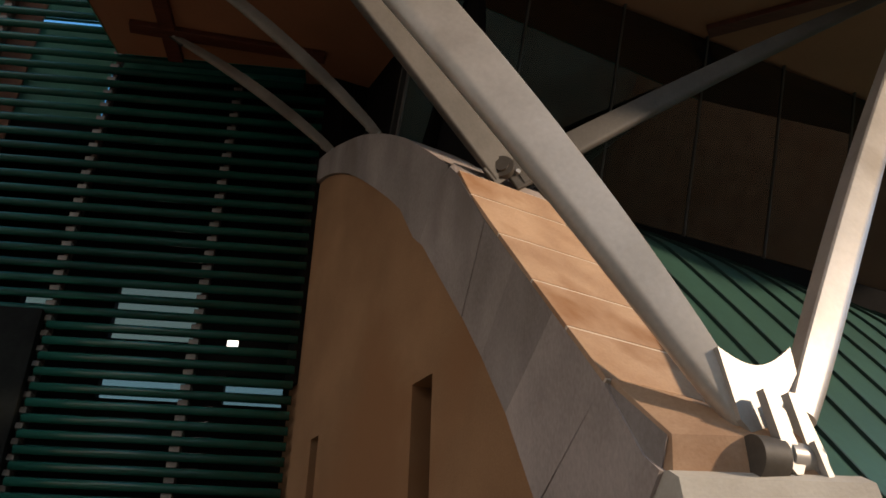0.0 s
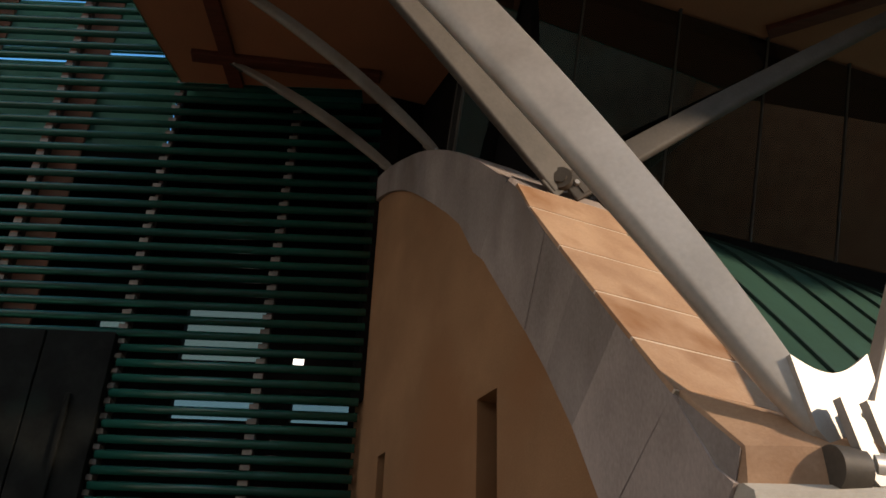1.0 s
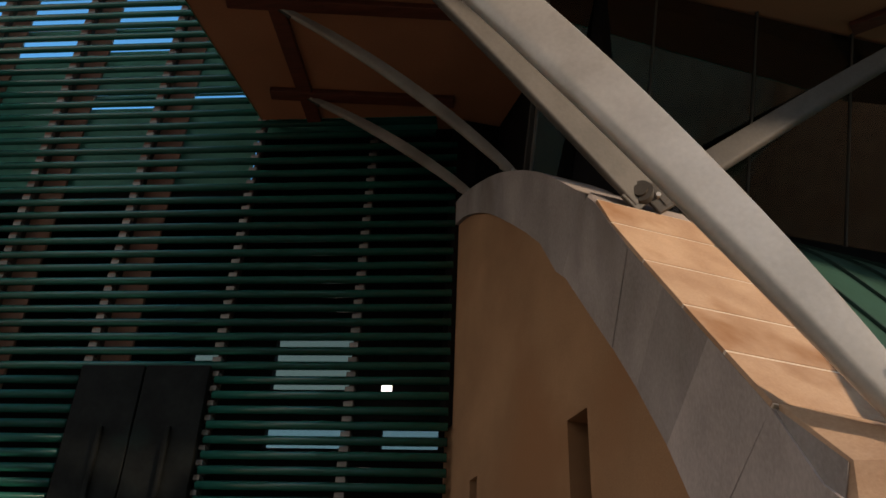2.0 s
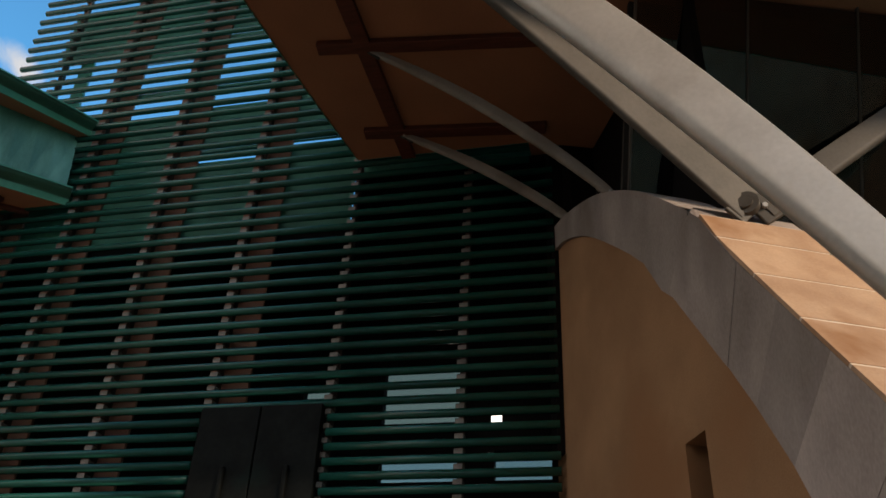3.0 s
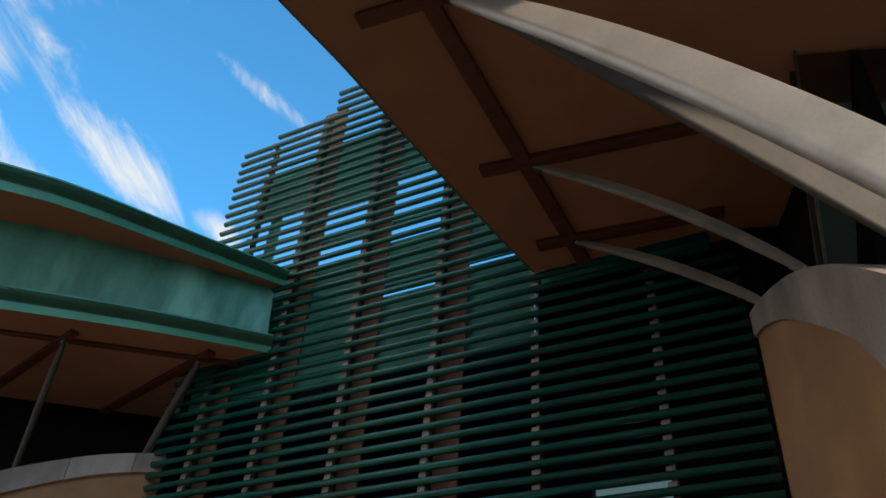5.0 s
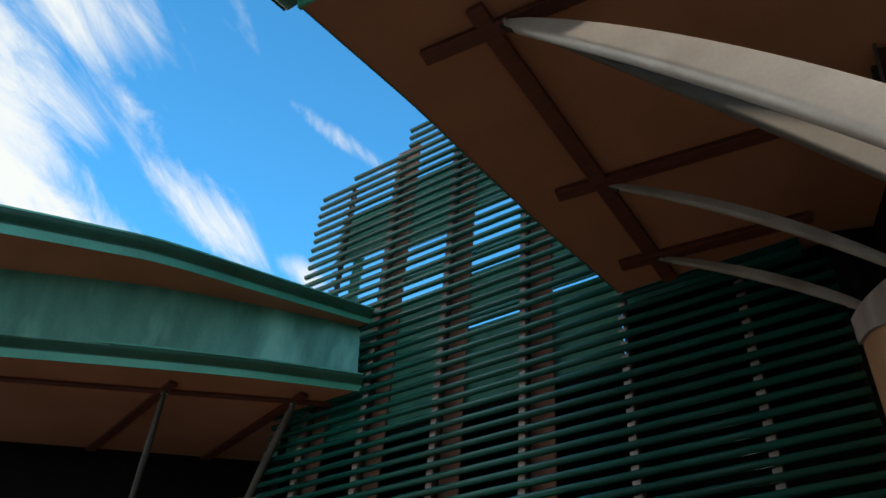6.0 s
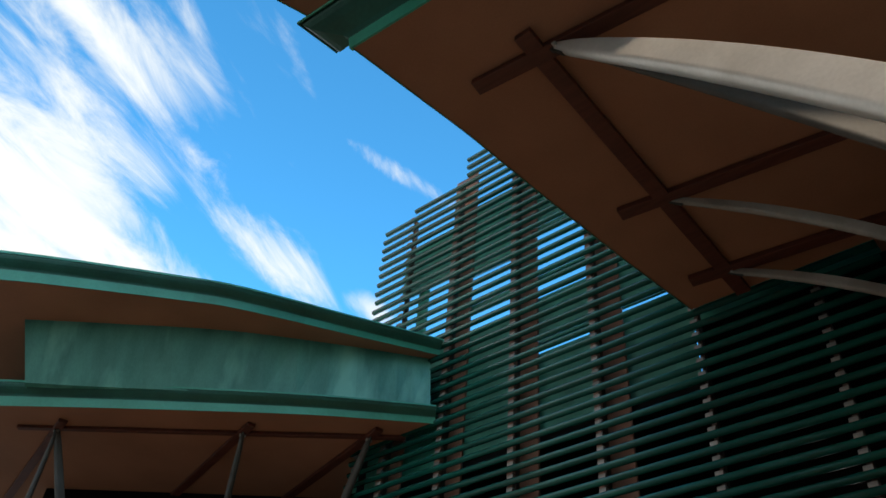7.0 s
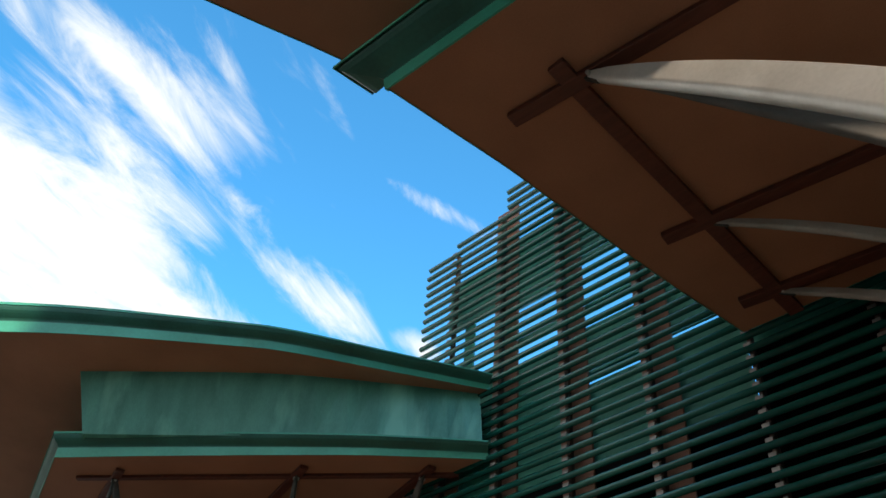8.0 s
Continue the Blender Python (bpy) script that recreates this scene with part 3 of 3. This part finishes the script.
beam((-3.74, 7.44), (0.4, 7.93), R_Z - 0.006)
beam((-3.62, 9.25), (-0.9, 9.55), R_Z - 0.006)
beam((4.4, 8.3), (7.6, 6.4), R_Z - 0.006)
LN = [Vector((-15.55, 5.98, L_Z)), Vector((-12.46, 8.15, L_Z)), Vector((-10.50, 9.63, L_Z))]
beam((-16.25, 5.50), (-9.95, 10.05), L_Z - 0.002, 0.11, 0.07)
for p in LN:
    beam((p.x + 0.35, p.y - 0.10), (p.x - 4.2, p.y + 1.15), L_Z - 0.006, 0.17, 0.08)


# ---- struts ----
def strut(a, b, wide_a, wide_b, thick, label, mid=None, bow=0.0, plates=1.0, mat=None, roll=0.0):
    """A box-section strut, bowed a little, tapering to both ends, round along its lower edge, with end plates and pins."""
    a, b = Vector(a), Vector(b)
    m = axes(a, b - a) @ Matrix.Rotation(radians(roll), 4, 'X')
    n = (b - a).length
    bm = bmesh.new()
    k = 28
    rings = []
    for i in range(k + 1):
        t = i / k
        e = math.sin(math.pi * t) ** 0.55 if 0 < t < 1 else 0
        h = wide_a + (wide_b - wide_a) * t + ((mid or wide_a) - (wide_a + wide_b) / 2) * e
        y, z = thick / 2 * (0.6 + 0.4 * e), h / 2
        lift = bow * 4 * t * (1 - t)
        c = min(y, z) * 0.16
        ring = [(y - c, z), (y, z - c), (y, -z + y)]
        ring += [(y * math.cos(q), -z + y - y * math.sin(q)) for q in [math.pi * j / 8 for j in range(1, 8)]]
        ring += [(-y, -z + y), (-y, z - c), (-y + c, z)]
        rings.append([bm.verts.new(m @ Vector((t * n, p, q + lift))) for p, q in ring])
    for r0, r1 in zip(rings, rings[1:]):
        for i in range(len(r0)):
            j = (i + 1) % len(r0)
            bm.faces.new((r0[i], r0[j], r1[j], r1[i]))
    bm.faces.new(rings[0][::-1])
    bm.faces.new(rings[-1])
    top = thing("strut", label, "strut", "canopy struts")
    mat = mat or STEEL_SHADED
    shaft = part("shaft", bm, mat, top, "", True)
    shaft.data.set_sharp_from_angle(angle=radians(34))
    head = part("head_plate", box(n - 0.2, n + 0.10, -thick * 0.18, thick * 0.18, -wide_b * 0.6, wide_b * 0.6, 0.01, m), DARKSTEEL, top, "dark steel head plate")
    part("head_pin", tube(m @ Vector((n - 0.02, -thick * 0.5, 0)), m @ Vector((n - 0.02, thick * 0.5, 0)), wide_b * 0.28, 12), BRIGHT, head, "bright steel pin")
    if plates:
        foot = part("foot_plate", box(-0.10 * plates, 0.16, -thick * 0.2, thick * 0.2, -wide_a * 0.55, wide_a * 0.55, 0.012, m), mat, top)
        part("foot_pin", tube(m @ Vector((0, -thick * 0.55, 0)), m @ Vector((0, thick * 0.55, 0)), min(wide_a, wide_b) * 0.24, 12), BRIGHT, foot, "bright steel pin")
    return top


HINGE = RM @ Vector((6.40, 0.50, 2.98))
PIN2 = RM @ Vector((3.975, 0.45, 6.037))
BIG = "large pale steel canopy strut, bowed and tapered"
strut(HINGE + Vector((-0.09, 0.03, 0.03)), N1 + Vector((0.22, 0.04, -0.12)), 0.15, 0.10, 0.20, BIG, 0.40, 0.28, 0.0, STEEL)
strut(HINGE + Vector((0.26, 0.04, 0.09)), NR + Vector((0, 0, -0.14)), 0.20, 0.10, 0.20, BIG, 0.27, 0.05, 0.0, STEEL, -18)
strut(PIN2, N1 + Vector((0.34, 0.12, -0.14)), 0.38, 0.10, 0.10, "inner steel strut pinned to the buttress, darkened for shade", 0.31, 0.08, 0.6, DIM)
strut(PIN2 + Vector((0.12, 0.02, 0.0)), NR + Vector((0, 0.1, -0.16)), 0.28, 0.10, 0.12, "inner steel strut pinned to the buttress, darkened for shade", 0.20, 0.06, 1.0, DIM)
strut(RM @ Vector((1.72, 0.10, 7.74)), N2 + Vector((0.05, 0, -0.06)), 0.11, 0.07, 0.10, "slim steel strut, coloured darker for shade", 0.165, 0.16)
strut(RM @ Vector((0.28, 0.05, 8.33)), N3 + Vector((0.05, 0, -0.08)), 0.11, 0.07, 0.10, "slim steel strut, coloured darker for shade", 0.155, 0.10)

for depth, r in ((0.075, 0.115), (0.10, 0.065)):
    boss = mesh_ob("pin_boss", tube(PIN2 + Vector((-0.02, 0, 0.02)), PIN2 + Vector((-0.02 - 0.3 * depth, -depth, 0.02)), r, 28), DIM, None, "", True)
    boss.data.set_sharp_from_angle(angle=radians(34))
    tagged(boss, "round steel pin boss on the buttress top, darkened for shade", "boss", "pin bosses")
# hinge that carries the two large struts
hinge = thing("hinge", "bright steel hinge plate, clevis and pin on the stone base", "hinge")
HM = axes(HINGE, (0.975, 0.22, 0))


def plate_xz(pts, y0, y1):
    bm = bmesh.new()
    a = [bm.verts.new(HM @ Vector((x, y0, z))) for x, z in pts]
    b = [bm.verts.new(HM @ Vector((x, y1, z))) for x, z in pts]
    bm.faces.new(a)
    bm.faces.new(b[::-1])
    for i in range(len(a)):
        j = (i + 1) % len(a)
        bm.faces.new((a[i], a[j], b[j], b[i]))
    return bm


dip = [(-0.235 + 0.515 * i / 12, 0.44 - 0.115 * math.sin(math.pi * i / 12) + 0.07 * i / 12) for i in range(13)]
part("web_plate", plate_xz([*dip, (0.31, 0.16), (0.30, 0.0), (0.20, -0.04), (0.0, -0.05), (-0.06, -0.08), (-0.15, 0.02)], -0.025, 0.025), BRIGHT, hinge, "bright plate with a scooped top")
bar = [(-0.07, 0.17), (-0.005, 0.17), (0.112, -0.16), (0.122, -0.235), (0.10, -0.285), (0.06, -0.29), (0.025, -0.25), (0.0, -0.15)]
for dx in (0.0, 0.165):
    part("clevis_bar", plate_xz([(x + dx, z) for x, z in bar], -0.15, -0.085), BRIGHT, hinge)
part("link_bar", plate_xz([(0.165, -0.11), (0.20, -0.13), (0.315, -0.45), (0.26, -0.45)], -0.20, -0.155), BRIGHT, hinge)
part("pin", tube(HM @ Vector((0.06, -0.085, -0.18)), HM @ Vector((0.26, -0.085, -0.18)), 0.085, 24), BRIGHT, hinge, "", True)
drum = part("boss", tube(HM @ Vector((-0.15, -0.06, -0.20)), HM @ Vector((0.02, -0.06, -0.20)), 0.125, 36), DIM, hinge, "round boss, darkened for shade", True)
for round_piece in (drum, hinge.children[-2]):
    round_piece.data.set_sharp_from_angle(angle=radians(34))
part("bearing_block", box(0.26, 0.40, 0.0, 0.15, -0.34, -0.07, 0.02, HM), PALE, hinge)

# ---- glazed clerestory under the right canopy ----
GT = Vector((2.897, 7.919, R_Z))
GD = Vector((0.949, 0.316, 0))
GB = Vector((3.60, 9.20, 7.22))
glazing = thing("window_1", "dark leaning clerestory glazing above the green roof", "window", kind="structure")
up_way = GB - GT
up_way = up_way - GD * up_way.dot(GD)
span0, span1 = -2.55, 8.7
gm = axes(GT, GD, -up_way)
gl = up_way.length
pane_w = 1.40
x = span0
while x < span1 - 0.1:
    x1 = min(span1, x + pane_w)
    part("pane", box(x + 0.01, x1 - 0.01, -0.012, 0.012, -gl - 0.05, -0.06, 0, gm), GLASS, glazing)
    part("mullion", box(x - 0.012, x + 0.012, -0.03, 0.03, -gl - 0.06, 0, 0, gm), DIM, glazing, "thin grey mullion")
    x = x1
# Sill coloured near black in place of the shade it lies in.
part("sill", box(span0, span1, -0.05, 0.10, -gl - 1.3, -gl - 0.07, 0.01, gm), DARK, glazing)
# Added panel that stops light and sky showing through the panes.
part("blind", box(span0, span1, 0.28, 0.34, -gl - 0.35, 0.0, 0, gm), BACKING, glazing, "added dark grey panel that closes the space behind the panes")
tagged(mesh_ob("wall_north", prism([(-0.9, 9.99), (8.6, 13.1), (8.5, 13.4), (-1.0, 10.3)], 5.0, R_Z - 0.01), DARK), "added near-black wall closing the space behind the clerestory", "wall", kind="structure")
# Black sheet for the deep shade of the recess over the coping.
tagged(mesh_ob("wall_recess", slab_sz(RM, [(0.0, 6.0), (3.2, 5.2), (3.2, R_Z - 0.012), (0.0, R_Z - 0.012)], 0.62, 0.74), DARK), "near-black wall above the buttress coping, standing for deep shade", "wall", kind="structure")

# ---- left wing buttress ----
L_S = Vector((-0.81, -0.586, 0))
L_W = Vector((-0.586, 0.81, 0))
LM = wing_frame(Vector((-11.36, 10.02, 0)), L_S, L_W)
left_pylon = thing("buttress", "tan stucco buttress with a curved grey sandstone coping", "buttress", kind="structure")
lo = [(-0.2, 7.98), (0.6, 7.87), (1.37, 7.68), (2.5, 7.28), (3.6, 6.7), (5.0, 5.5), (6.4, 3.6), (7.4, 2.0)]
li = [(-0.2, 7.62), (0.6, 7.50), (1.37, 7.28), (2.5, 6.82), (3.6, 6.2), (4.8, 5.1), (6.0, 3.3), (6.8, 2.0)]
lol = [(p.x, p.y) for p in smooth_line([(s, z, 0) for s, z in lo], 6)]
lil = [(p.x, p.y) for p in smooth_line([(s, z, 0) for s, z in li], 6)]
part("stucco_wall", slab_sz(LM, [(-0.2, 0), (7.0, 0), *lil[::-1]], 0.03, 0.9), STUCCO, left_pylon)
for a, b in ((-0.2, 0.32), (0.32, 1.4), (1.4, 2.6), (2.6, 3.9), (3.9, 5.2), (5.2, 6.7)):
    ss = [a + 0.006 + (b - a - 0.012) * i / 6 for i in range(7)]
    part("coping_stone", slab_sz(LM, [(s, along(lol, s)) for s in ss] + [(s, along(lil, s)) for s in ss[::-1]], -0.03, 0.95), STONE, left_pylon)
# Black sheet where the soffit fades into deep shade.
tagged(mesh_ob("wall_recess_west", slab_sz(LM, [(-0.2, 6.8), (7.2, 1.0), (7.2, L_Z - 0.012), (-0.2, L_Z - 0.012)], 1.9, 2.02), DARK), "near-black wall above the buttress coping, standing for deep shade", "wall", kind="structure")
for p, s in zip([LN[0], *LN], (6.4, 4.6, 2.35, 0.25)):
    strut(LM @ Vector((s, 0.2, along(lol, s) - 0.02)), p + Vector((0, 0, -0.1)), 0.12, 0.1, 0.12, "slim steel strut on the buttress coping, darkened for shade", 0.18, 0.0, 1.0, DIM)

# ---- what closes the place behind and beside the camera: unseen, added to block light ----
tagged(mesh_ob("wall_south", box(-40, 10, -24.4, -24.0, 0, 10.5), STUCCO), "unseen tan stucco wall added to cut sky light from the south", "wall", kind="structure")
tagged(mesh_ob("wall_south_east", box(10.01, 40, -24.4, -24.0, 0, 16.5), STUCCO), "unseen tall stucco wall added to darken the clerestory reflection", "wall", kind="structure")
tagged(mesh_ob("wall_far_east", box(40.0, 40.5, -45.0, 30.0, 0, 15.5), STUCCO), "unseen tan stucco wall added in the east to darken reflections", "wall", kind="structure")
# Unseen barrel mass, added to keep the sun off the tower and left wing.
arch = [(-3.2 + 10.0 * i / 20, 11.98 + 8.2 * math.sin(math.pi * i / 20) ** 0.5) for i in range(21)]
hall = bmesh.new()
ra = [hall.verts.new((x, -5.6 if x < 1.6 else 3.9, z)) for x, z in arch]
rb = [hall.verts.new((x, 9.8, z)) for x, z in arch]
for i in range(20):
    hall.faces.new((ra[i], ra[i + 1], rb[i + 1], rb[i]))
hall.faces.new(ra)
hall.faces.new(rb[::-1])
hall.faces.new((ra[0], rb[0], rb[-1], ra[-1]))
tagged(mesh_ob("hall_roof", hall, ROOF), "unseen barrel-shaped mass added to keep sun off tower and left wing", "roof", kind="structure")
